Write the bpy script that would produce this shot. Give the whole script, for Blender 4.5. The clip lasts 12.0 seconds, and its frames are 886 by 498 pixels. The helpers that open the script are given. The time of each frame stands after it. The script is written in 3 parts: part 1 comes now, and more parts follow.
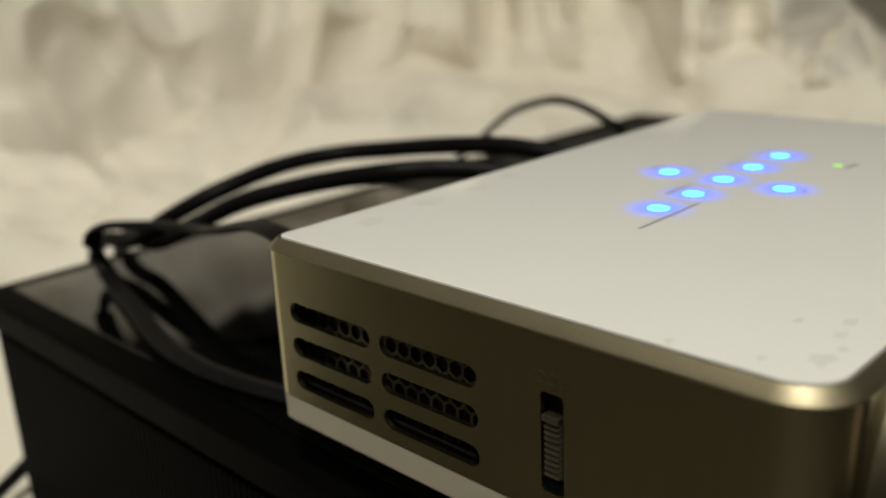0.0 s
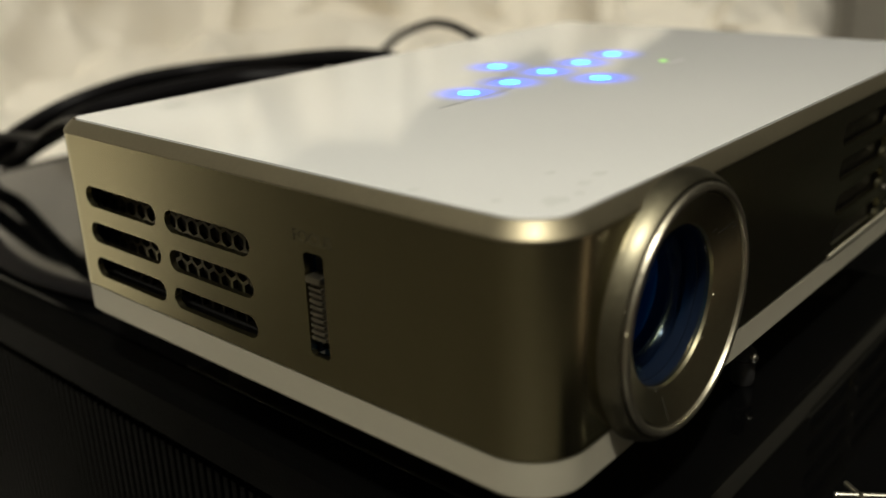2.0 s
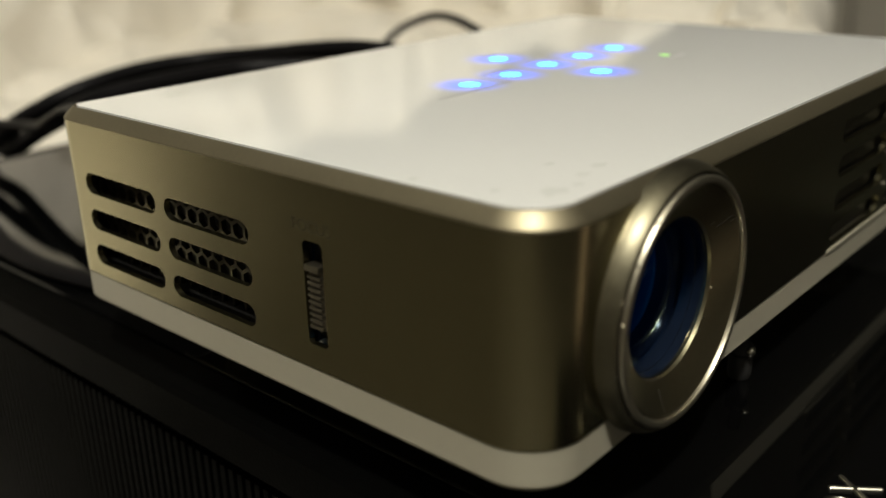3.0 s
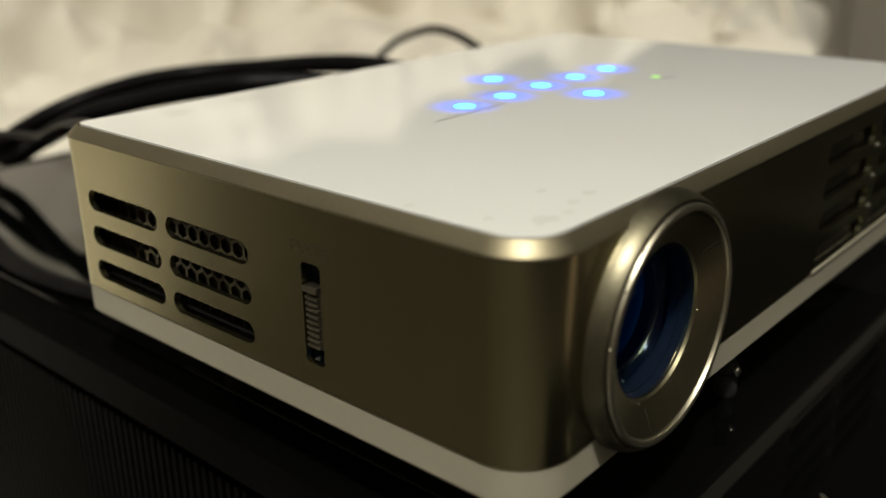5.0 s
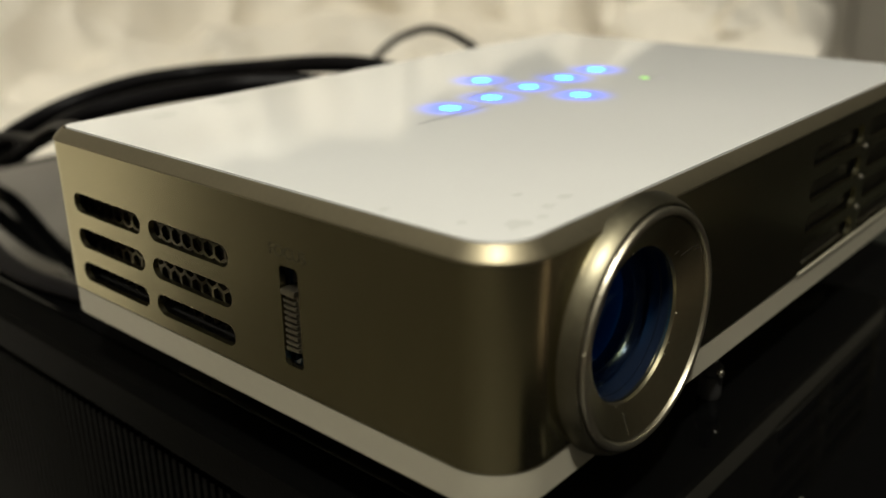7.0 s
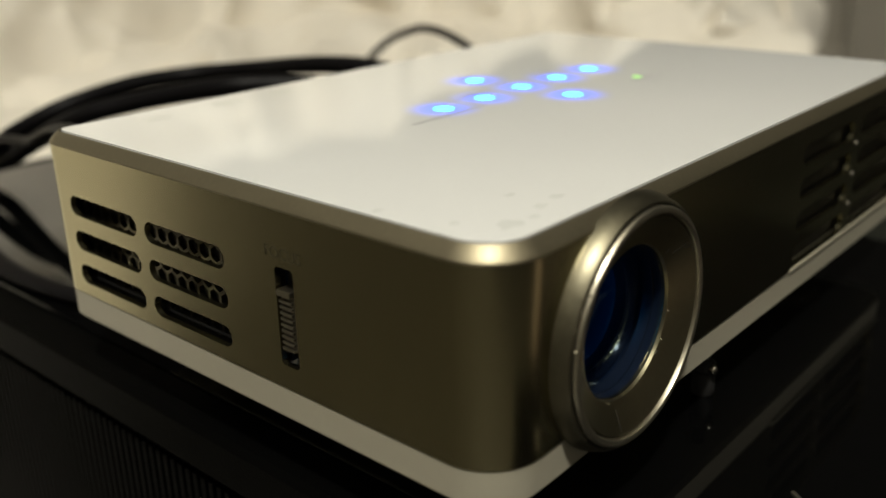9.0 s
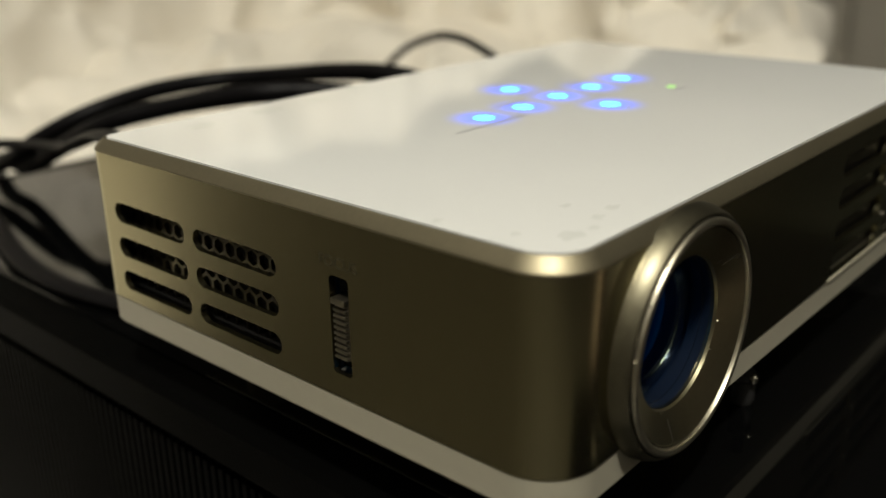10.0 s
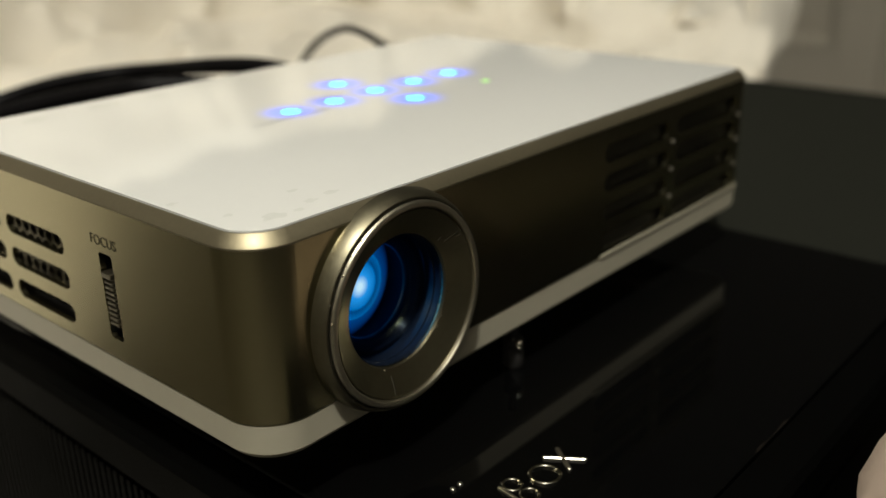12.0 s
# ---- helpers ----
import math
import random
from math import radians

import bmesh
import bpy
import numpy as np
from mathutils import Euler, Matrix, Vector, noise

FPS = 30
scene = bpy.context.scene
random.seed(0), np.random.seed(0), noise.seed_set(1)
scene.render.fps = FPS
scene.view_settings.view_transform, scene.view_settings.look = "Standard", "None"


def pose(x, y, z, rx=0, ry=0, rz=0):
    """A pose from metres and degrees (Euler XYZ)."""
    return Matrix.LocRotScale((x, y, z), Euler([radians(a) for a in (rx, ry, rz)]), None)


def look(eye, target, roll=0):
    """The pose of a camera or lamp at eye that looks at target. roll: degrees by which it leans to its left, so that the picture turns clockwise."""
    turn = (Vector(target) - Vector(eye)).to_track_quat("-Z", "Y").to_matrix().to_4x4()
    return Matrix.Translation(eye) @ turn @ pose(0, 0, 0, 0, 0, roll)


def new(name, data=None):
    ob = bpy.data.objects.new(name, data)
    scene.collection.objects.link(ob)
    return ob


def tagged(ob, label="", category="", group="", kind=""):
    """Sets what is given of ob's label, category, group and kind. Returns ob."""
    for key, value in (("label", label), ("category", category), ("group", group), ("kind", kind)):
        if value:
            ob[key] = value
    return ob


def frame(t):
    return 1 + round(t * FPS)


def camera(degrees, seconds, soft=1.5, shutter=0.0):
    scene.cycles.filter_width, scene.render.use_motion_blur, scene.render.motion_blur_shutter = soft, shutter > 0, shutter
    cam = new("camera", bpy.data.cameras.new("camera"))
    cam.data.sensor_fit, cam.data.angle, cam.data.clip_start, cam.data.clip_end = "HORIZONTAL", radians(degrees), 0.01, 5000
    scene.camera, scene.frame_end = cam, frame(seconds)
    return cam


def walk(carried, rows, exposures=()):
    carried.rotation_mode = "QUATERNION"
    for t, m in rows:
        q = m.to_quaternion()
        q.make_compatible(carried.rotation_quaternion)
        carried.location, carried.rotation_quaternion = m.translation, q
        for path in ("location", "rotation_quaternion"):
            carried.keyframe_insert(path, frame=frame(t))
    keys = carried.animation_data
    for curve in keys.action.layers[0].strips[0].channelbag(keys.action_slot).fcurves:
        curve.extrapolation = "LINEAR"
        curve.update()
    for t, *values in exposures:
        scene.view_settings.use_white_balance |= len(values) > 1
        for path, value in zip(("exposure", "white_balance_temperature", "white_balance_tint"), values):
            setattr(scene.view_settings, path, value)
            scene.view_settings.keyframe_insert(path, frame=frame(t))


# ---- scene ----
# Plan: z = 0 is the console's top; the projector's front left edge stands at x = y = 0, its front runs along +x, its side along +y.
cam = camera(50.7, 12.0)
cam.data.dof.use_dof, cam.data.dof.focus_distance, cam.data.dof.aperture_fstop = True, 0.12, 16.5
ROWS = [
    (0.0, (-0.07597, -0.02756, 0.07846), (0.00492, 0.05326, 0.04207), -2.71),
    (0.5, (-0.07107, -0.03629, 0.06978), (0.01038, 0.04304, 0.03142), -2.89),
    (1.0, (-0.06527, -0.04068, 0.06761), (0.01733, 0.03638, 0.02712), -2.42),
    (1.5, (-0.06434, -0.04364, 0.06794), (0.01943, 0.03199, 0.02715), -2.13),
    (2.0, (-0.06408, -0.04381, 0.06632), (0.02047, 0.03057, 0.02486), -1.83),
    (2.5, (-0.06319, -0.04340, 0.06471), (0.02100, 0.03114, 0.02283), -1.60),
    (3.0, (-0.06430, -0.04419, 0.06588), (0.02007, 0.03005, 0.02380), -1.19),
    (3.5, (-0.06423, -0.04630, 0.06814), (0.02037, 0.02787, 0.02641), -1.02),
    (5.5, (-0.06633, -0.04484, 0.06905), (0.01857, 0.02905, 0.02745), -0.39),
    (6.0, (-0.06601, -0.04323, 0.06908), (0.01847, 0.03111, 0.02742), -0.19),
    (6.5, (-0.06464, -0.04608, 0.06969), (0.01984, 0.02824, 0.02796), -0.57),
    (8.5, (-0.06291, -0.04977, 0.06971), (0.02117, 0.02467, 0.02742), -0.83),
    (9.0, (-0.06410, -0.04917, 0.07029), (0.02037, 0.02493, 0.02816), -1.13),
    (9.5, (-0.06718, -0.04584, 0.07301), (0.01739, 0.02831, 0.03119), -1.03),
    (10.0, (-0.06870, -0.04474, 0.07128), (0.01593, 0.02946, 0.02966), -0.79),
    (10.5, (-0.06883, -0.04656, 0.07174), (0.01563, 0.02743, 0.02941), -0.73),
    (11.0, (-0.07018, -0.06001, 0.07800), (0.01293, 0.01569, 0.03603), -0.95),
    (11.5, (-0.05982, -0.07508, 0.07766), (0.02483, -0.00118, 0.03553), -1.07),
    (12.0, (-0.05822, -0.08092, 0.07582), (0.02554, -0.00679, 0.03236), -1.20),
]
walk(cam, [(t, look(eye, target, roll)) for t, eye, target, roll in ROWS], [(0.0, -0.3), (0.5, -0.4), (1.5, -0.32), (2.5, -0.06), (9.0, -0.06), (10.5, -0.12), (11.5, -0.12), (12.0, -0.06)])

# ---- light ----
world = bpy.data.worlds.new("room_air")
world.use_nodes = True
world.node_tree.nodes["Background"].inputs[0].default_value = (1.0, 0.93, 0.8, 1)
world.node_tree.nodes["Background"].inputs[1].default_value = 0.004
scene.world = world


LAMP = (-0.48, -0.42, 1.45)


def lamp(name, place, watts, radius, colour):
    data = bpy.data.lights.new(name, "POINT")
    data.shadow_soft_size, data.energy, data.color = radius, watts, colour
    ob = new(name, data)
    ob.location = place
    return ob


lamp("ceiling_light_source", LAMP, 88, 0.05, (1.0, 0.975, 0.868))

# ---- helpers ----
MM = 0.001


def thing(name, label, category, place=(0, 0, 0), group="", kind=""):
    ob = new(name)
    ob.empty_display_size = 0.01
    ob.matrix_world = Matrix.Translation(place)
    return tagged(ob, label, category, group, kind)


def finish(name, bm, material, smooth=False):
    """A mesh from a bmesh in millimetres."""
    bmesh.ops.scale(bm, vec=(MM, MM, MM), verts=bm.verts)
    bmesh.ops.recalc_face_normals(bm, faces=bm.faces)
    data = bpy.data.meshes.new(name)
    if smooth:
        for f in bm.faces:
            f.smooth = True
        bm.edges.ensure_lookup_table()
        for e in bm.edges:
            if len(e.link_faces) == 2 and e.calc_face_angle(0) > radians(27):
                e.smooth = False
    bm.to_mesh(data)
    bm.free()
    data.materials.append(material)
    return data


def part(name, bm, material, parent, label="", smooth=False):
    ob = new(name, finish(name, bm, material, smooth))
    ob.parent = parent
    return tagged(ob, label)


def piece(name, data, parent, m):
    ob = new(name, data)
    ob.parent = parent
    ob.matrix_basis = m
    return ob


def soften(ob, width, segments=2, angle=40):
    mod = ob.modifiers.new("worn_edge", "BEVEL")
    mod.width, mod.segments, mod.limit_method, mod.angle_limit = width * MM, segments, "ANGLE", radians(angle)
    return ob


def box(bm, x0, x1, y0, y1, z0, z1):
    made = bmesh.ops.create_cube(bm, size=1)["verts"]
    for v in made:
        v.co = Vector((x0 + (v.co.x + 0.5) * (x1 - x0), y0 + (v.co.y + 0.5) * (y1 - y0), z0 + (v.co.z + 0.5) * (z1 - z0)))
    return made


def outline(x0, x1, y0, y1, radii, inset=0.0, steps=12):
    """A rounded rectangle, anticlockwise from the near corner; radii in the order (x0,y0), (x1,y0), (x1,y1), (x0,y1)."""
    pts = []
    for (cx, cy, sx, sy), r, a0 in zip(((x0, y0, 1, 1), (x1, y0, -1, 1), (x1, y1, -1, -1), (x0, y1, 1, -1)), radii, (180, 270, 0, 90)):
        ox, oy = cx + sx * r, cy + sy * r
        for k in range(steps + 1):
            a = radians(a0 + 90 * k / steps)
            pts.append((ox + (r - inset) * math.cos(a), oy + (r - inset) * math.sin(a)))
    return pts


def rings(bm, loops, cap_first=False, cap_last=False):
    """Skins closed loops of equal length, one after another."""
    verts = [[bm.verts.new(p) for p in loop] for loop in loops]
    for a, b in zip(verts, verts[1:]):
        for k in range(len(a)):
            bm.faces.new((a[k - 1], a[k], b[k], b[k - 1]))
    if cap_first:
        bm.faces.new(verts[0])
    if cap_last:
        bm.faces.new(verts[-1])
    return verts


def level(pts, z):
    return [(x, y, z) for x, y in pts]


def lathe(bm, profile, centre, steps=72, cap_last=False):
    """Turns (radius, y) pairs round an axis along y through centre (x, z)."""
    loops = []
    for r, y in profile:
        loops.append([(centre[0] + r * math.cos(2 * math.pi * k / steps), y, centre[1] + r * math.sin(2 * math.pi * k / steps)) for k in range(steps)])
    return rings(bm, loops, cap_last=cap_last)


def cell(bm, u0, u1, v0, v1, hole, place, depth):
    """A rectangular plate with one hole in it (or none), of a thickness."""
    faces = []
    if not hole:
        a, b = ([bm.verts.new(place(u, v, w)) for u, v in ((u0, v0), (u1, v0), (u1, v1), (u0, v1))] for w in (0.0, depth))
        bm.faces.new(a), bm.faces.new(b)
        return
    cu, cv = sum(p[0] for p in hole) / len(hole), sum(p[1] for p in hole) / len(hole)

    def border(p):
        """Where the way out from the middle through p leaves the plate, and by which side (0: u1, 1: v1, 2: u0, 3: v0)."""
        du, dv = p[0] - cu, p[1] - cv
        ku = ((u1 if du > 0 else u0) - cu) / du if abs(du) > 1e-9 else 1e9
        kv = ((v1 if dv > 0 else v0) - cv) / dv if abs(dv) > 1e-9 else 1e9
        return (cu + du * min(ku, kv), cv + dv * min(ku, kv)), (0 if du > 0 else 2) if ku < kv else (1 if dv > 0 else 3)

    rim = [border(p) for p in hole]
    ends = ((u1, v1), (u0, v1), (u0, v0), (u1, v0))
    layers = []
    for w in (0.0, depth):
        inner = [bm.verts.new(place(*p, w)) for p in hole]
        outer = [bm.verts.new(place(*p, w)) for p, _ in rim]
        layers.append(inner)
        for k in range(len(hole)):
            turn, side = [], rim[k - 1][1]
            while side != rim[k][1]:
                turn.append(bm.verts.new(place(*ends[side], w)))
                side = (side + 1) % 4
            bm.faces.new((inner[k], inner[k - 1], outer[k - 1], *turn, outer[k]))
    for k in range(len(hole)):
        bm.faces.new((layers[0][k - 1], layers[0][k], layers[1][k], layers[1][k - 1]))


def holed_panel(bm, columns, z0, z1, place, depth):
    """Columns of (u0, u1, holes from the bottom up); each hole gets a plate of its own, stacked to fill the panel."""
    for u0, u1, holes in columns:
        if not holes:
            cell(bm, u0, u1, z0, z1, None, place, depth)
        ends = [z0] + [(max(p[1] for p in a) + min(p[1] for p in b)) / 2 for a, b in zip(holes, holes[1:])] + [z1]
        for k, h in enumerate(holes):
            cell(bm, u0, u1, ends[k], ends[k + 1], h, place, depth)
    bmesh.ops.remove_doubles(bm, verts=bm.verts, dist=1e-3)


def pill(u0, u1, v0, v1, steps=8):
    """A rounded slot."""
    r = min(u1 - u0, v1 - v0) / 2
    pts = []
    for cu, cv, a0 in ((u0 + r, v0 + r, 180), (u1 - r, v0 + r, 270), (u1 - r, v1 - r, 0), (u0 + r, v1 - r, 90)):
        pts += [(cu + r * math.cos(radians(a0 + 90 * k / steps)), cv + r * math.sin(radians(a0 + 90 * k / steps))) for k in range(steps + 1)]
    out = []
    for p in pts:
        if not out or (Vector(p) - Vector(out[-1])).length > 1e-4:
            out.append(p)
    if (Vector(out[0]) - Vector(out[-1])).length < 1e-4:
        out.pop()
    return out


def tube(name, points, radius, material, parent, label="", flat=1.0):
    """A cable along points in millimetres; flat < 1 squeezes it into a ribbon."""
    pts = [Vector(p) for p in points]
    fine = []
    padded = [2 * pts[0] - pts[1], *pts, 2 * pts[-1] - pts[-2]]
    for k in range(1, len(padded) - 2):
        a, b, c, d = padded[k - 1 : k + 3]
        for s in range(10):
            t = s / 10
            fine.append(0.5 * (2 * b + (c - a) * t + (2 * a - 5 * b + 4 * c - d) * t * t + (3 * b - 3 * c + d - a) * t**3))
    fine.append(pts[-1])
    bm = bmesh.new()
    loops, side = [], None
    for k, p in enumerate(fine):
        ahead = (fine[min(k + 1, len(fine) - 1)] - fine[max(k - 1, 0)]).normalized()
        across = ahead.cross(Vector((0, 0, 1)))
        if across.length < 0.05:
            across = side or Vector((1, 0, 0))
        across.normalize()
        side = across
        up = across.cross(ahead)
        loops.append([p + radius * (math.cos(2 * math.pi * j / 14) * across + flat * math.sin(2 * math.pi * j / 14) * up) for j in range(14)])
    rings(bm, loops, True, True)
    return part(name, bm, material, parent, label, True)


# ---- materials ----
def shader(name, colour=(0.8, 0.8, 0.8), rough=0.5, metal=0.0, grain=0.0, grain_scale=400.0, bump=0.0, bump_scale=900.0, stretch=(1, 1, 1), coat=0.0, blotch=0.0, blotch_scale=25.0, spec=0.5):
    """A Principled surface with colour and gloss varied at two scales, and fine relief."""
    m = bpy.data.materials.new(name)
    m.use_nodes = True
    n, l = m.node_tree.nodes, m.node_tree.links
    p = n["Principled BSDF"]
    p.inputs["Base Color"].default_value = (*colour, 1)
    p.inputs["Roughness"].default_value, p.inputs["Metallic"].default_value = rough, metal
    p.inputs["Coat Weight"].default_value, p.inputs["Coat Roughness"].default_value = coat, 0.04
    p.inputs["Specular IOR Level"].default_value = spec
    at = n.new("ShaderNodeTexCoord")
    fit = n.new("ShaderNodeMapping")
    fit.inputs["Scale"].default_value = stretch
    l.new(at.outputs["Object"], fit.inputs["Vector"])
    fine, wide = n.new("ShaderNodeTexNoise"), n.new("ShaderNodeTexNoise")
    fine.inputs["Scale"].default_value, wide.inputs["Scale"].default_value = grain_scale, blotch_scale
    fine.inputs["Detail"].default_value, wide.inputs["Detail"].default_value = 3, 5
    l.new(fit.outputs["Vector"], fine.inputs["Vector"])
    l.new(at.outputs["Object"], wide.inputs["Vector"])
    if grain or blotch:
        total = n.new("ShaderNodeMath")
        total.operation = "MULTIPLY_ADD"
        l.new(fine.outputs["Fac"], total.inputs[0])
        total.inputs[1].default_value = grain
        part_b = n.new("ShaderNodeMath")
        part_b.operation = "MULTIPLY_ADD"
        l.new(wide.outputs["Fac"], part_b.inputs[0])
        part_b.inputs[1].default_value, part_b.inputs[2].default_value = blotch, 1 - (grain + blotch) / 2
        l.new(part_b.outputs[0], total.inputs[2])
        tone = n.new("ShaderNodeMix")
        tone.data_type, tone.blend_type = "RGBA", "MULTIPLY"
        tone.inputs["Factor"].default_value = 1
        tone.inputs["A"].default_value = (*colour, 1)
        l.new(total.outputs[0], tone.inputs["B"])
        l.new(tone.outputs["Result"], p.inputs["Base Color"])
        gloss = n.new("ShaderNodeMath")
        gloss.operation = "MULTIPLY"
        gloss.inputs[1].default_value = rough
        l.new(total.outputs[0], gloss.inputs[0])
        l.new(gloss.outputs[0], p.inputs["Roughness"])
    if bump:
        b = n.new("ShaderNodeBump")
        b.inputs["Strength"].default_value, b.inputs["Distance"].default_value = bump, 0.0003
        g = n.new("ShaderNodeTexNoise")
        g.inputs["Scale"].default_value = bump_scale
        l.new(fit.outputs["Vector"], g.inputs["Vector"])
        l.new(g.outputs["Fac"], b.inputs["Height"])
        l.new(b.outputs["Normal"], p.inputs["Normal"])
    return m


def glow(name, colour, strength):
    m = bpy.data.materials.new(name)
    m.use_nodes = True
    p = m.node_tree.nodes["Principled BSDF"]
    p.inputs["Base Color"].default_value = (*colour, 1)
    p.inputs["Emission Color"].default_value = (*colour, 1)
    p.inputs["Emission Strength"].default_value = strength
    return m


GOLD = shader("champagne_metal", (0.43, 0.39, 0.24), 0.23, 1.0, grain=0.12, grain_scale=900, blotch=0.10, blotch_scale=40, stretch=(1, 1, 0.06))
RING_GOLD = shader("champagne_ring", (0.34, 0.31, 0.20), 0.33, 1.0, grain=0.2, grain_scale=1100, blotch=0.12, blotch_scale=60)
SHROUD = shader("satin_champagne_shroud", (0.19, 0.173, 0.12), 0.40, 1.0, grain=0.25, grain_scale=1300, blotch=0.15, blotch_scale=70)
LIP = shader("satin_silver_lip", (0.55, 0.51, 0.40), 0.36, 1.0, grain=0.2, grain_scale=1300, blotch=0.1, blotch_scale=80)
STUD = shader("dull_grey_metal", (0.12, 0.11, 0.09), 0.5, 0.6, grain=0.2)
RIM = shader("champagne_rim", (0.32, 0.28, 0.19), 0.5, 1.0, grain=0.25, grain_scale=1500, blotch=0.12, blotch_scale=60)
CHROME = shader("bright_chrome", (0.72, 0.69, 0.60), 0.16, 1.0, grain=0.15, grain_scale=900)
SILVER = shader("brushed_silver", (0.55, 0.52, 0.44), 0.32, 1.0, grain=0.2, grain_scale=1200)
SLIDER = shader("dull_champagne_slider", (0.24, 0.215, 0.16), 0.38, 1.0, grain=0.25, grain_scale=1200)
WHITE = shader("white_gloss_plastic", (0.80, 0.80, 0.78), 0.035, 0.0, grain=0.02, grain_scale=700, blotch=0.05, blotch_scale=30, coat=0.3)
# White like the top, its colour darkened for the shade on these faces.
BASE_SHADED = shader("white_plastic_darkened", (0.43, 0.40, 0.31), 0.42, 0.0, grain=0.05, grain_scale=800, blotch=0.08)
PRINT = shader("grey_print", (0.34, 0.34, 0.35), 0.4, grain=0.2)
FOCUS_PRINT = shader("focus_print", (0.08, 0.07, 0.04), 0.6, 0.7, grain=0.2)
SMUDGE = shader("water_mark", (0.68, 0.685, 0.66), 0.14, grain=0.15, grain_scale=900)
# Near-black in place of shade inside the openings; also seam and screw foot.
DARK = shader("near_black_matte", (0.012, 0.011, 0.010), 0.7, grain=0.2)
# Black with the lens's blue light tinted into the colour.
TUNNEL = shader("black_barrel_tinted_blue", (0.006, 0.010, 0.02), 0.16, grain=0.2)
BLACK_GLOSS = shader("black_piano_plastic", (0.0015, 0.0015, 0.0015), 0.045, grain=0.1, blotch=0.2, spec=0.5)
BLACK_MATTE = shader("black_matte_plastic", (0.0012, 0.0012, 0.0011), 0.5, grain=0.25, grain_scale=1800, bump=0.2, bump_scale=2500, spec=0.02)
VENT_PLASTIC = shader("grey_black_vent_plastic", (0.017, 0.018, 0.014), 0.5, grain=0.25, grain_scale=1800, spec=0.22)
CABLE = shader("black_rubber", (0.004, 0.0035, 0.004), 0.5, grain=0.2, grain_scale=600, spec=0.12)
FABRIC = shader("cream_cotton", (0.80, 0.75, 0.66), 0.9, grain=0.06, grain_scale=900, blotch=0.10, blotch_scale=6, bump=0.3, bump_scale=500, spec=0.2)
# Pinkish beige, its tone lowered for the shadow the heap lies in.
BEIGE_SHADED = shader("beige_cotton_darkened", (0.30, 0.235, 0.19), 0.9, grain=0.08, grain_scale=900, blotch=0.10, blotch_scale=12, bump=0.3, bump_scale=500, spec=0.2)
PAINT = shader("cream_gloss_paint", (0.50, 0.46, 0.38), 0.5, grain=0.05, grain_scale=60, blotch=0.08, blotch_scale=3)
WALNUT = shader("dark_walnut", (0.036, 0.031, 0.020), 0.5, grain=0.4, grain_scale=60, stretch=(1, 12, 12), blotch=0.3, blotch_scale=8)
# Wall tones stand in for light: west lifted, others darkened, for the reflections.
WALL_LIFTED = shader("wall_lifted_for_reflection", (0.135, 0.122, 0.096), 0.85, grain=0.1, grain_scale=40, blotch=0.1, blotch_scale=2, bump=0.2, bump_scale=60)
WALL_DARKENED = shader("wall_darkened_for_reflection", (0.024, 0.022, 0.018), 0.85, grain=0.1, grain_scale=40, blotch=0.1, blotch_scale=2, bump=0.2, bump_scale=60)
CEIL = shader("ceiling_paint", (0.42, 0.40, 0.35), 0.9, grain=0.06, grain_scale=40)
CARPET = shader("carpet", (0.045, 0.038, 0.03), 0.95, grain=0.3, grain_scale=300, bump=0.5, bump_scale=300)
BLUE = glow("blue_led", (0.09, 0.62, 1.0), 3.4)
GREEN = glow("green_led", (0.35, 0.9, 0.15), 0.6)


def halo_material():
    """A blue halo painted round each key light as emission: strongest at the middle, gone at the rim."""
    m = bpy.data.materials.new("painted_blue_halo")
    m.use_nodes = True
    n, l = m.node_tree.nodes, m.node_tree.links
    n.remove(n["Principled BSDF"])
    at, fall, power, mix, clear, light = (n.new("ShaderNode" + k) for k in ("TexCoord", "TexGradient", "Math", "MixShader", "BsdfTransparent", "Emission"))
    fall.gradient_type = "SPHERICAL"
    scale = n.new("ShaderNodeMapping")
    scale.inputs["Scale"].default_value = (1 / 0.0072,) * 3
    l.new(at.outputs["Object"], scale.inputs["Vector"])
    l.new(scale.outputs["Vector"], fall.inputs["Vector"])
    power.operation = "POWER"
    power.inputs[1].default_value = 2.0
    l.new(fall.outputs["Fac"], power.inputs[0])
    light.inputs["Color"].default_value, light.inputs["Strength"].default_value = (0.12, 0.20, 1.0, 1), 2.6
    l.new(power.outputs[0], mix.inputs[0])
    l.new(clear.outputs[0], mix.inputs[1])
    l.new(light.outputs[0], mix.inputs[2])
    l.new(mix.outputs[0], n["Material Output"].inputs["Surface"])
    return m


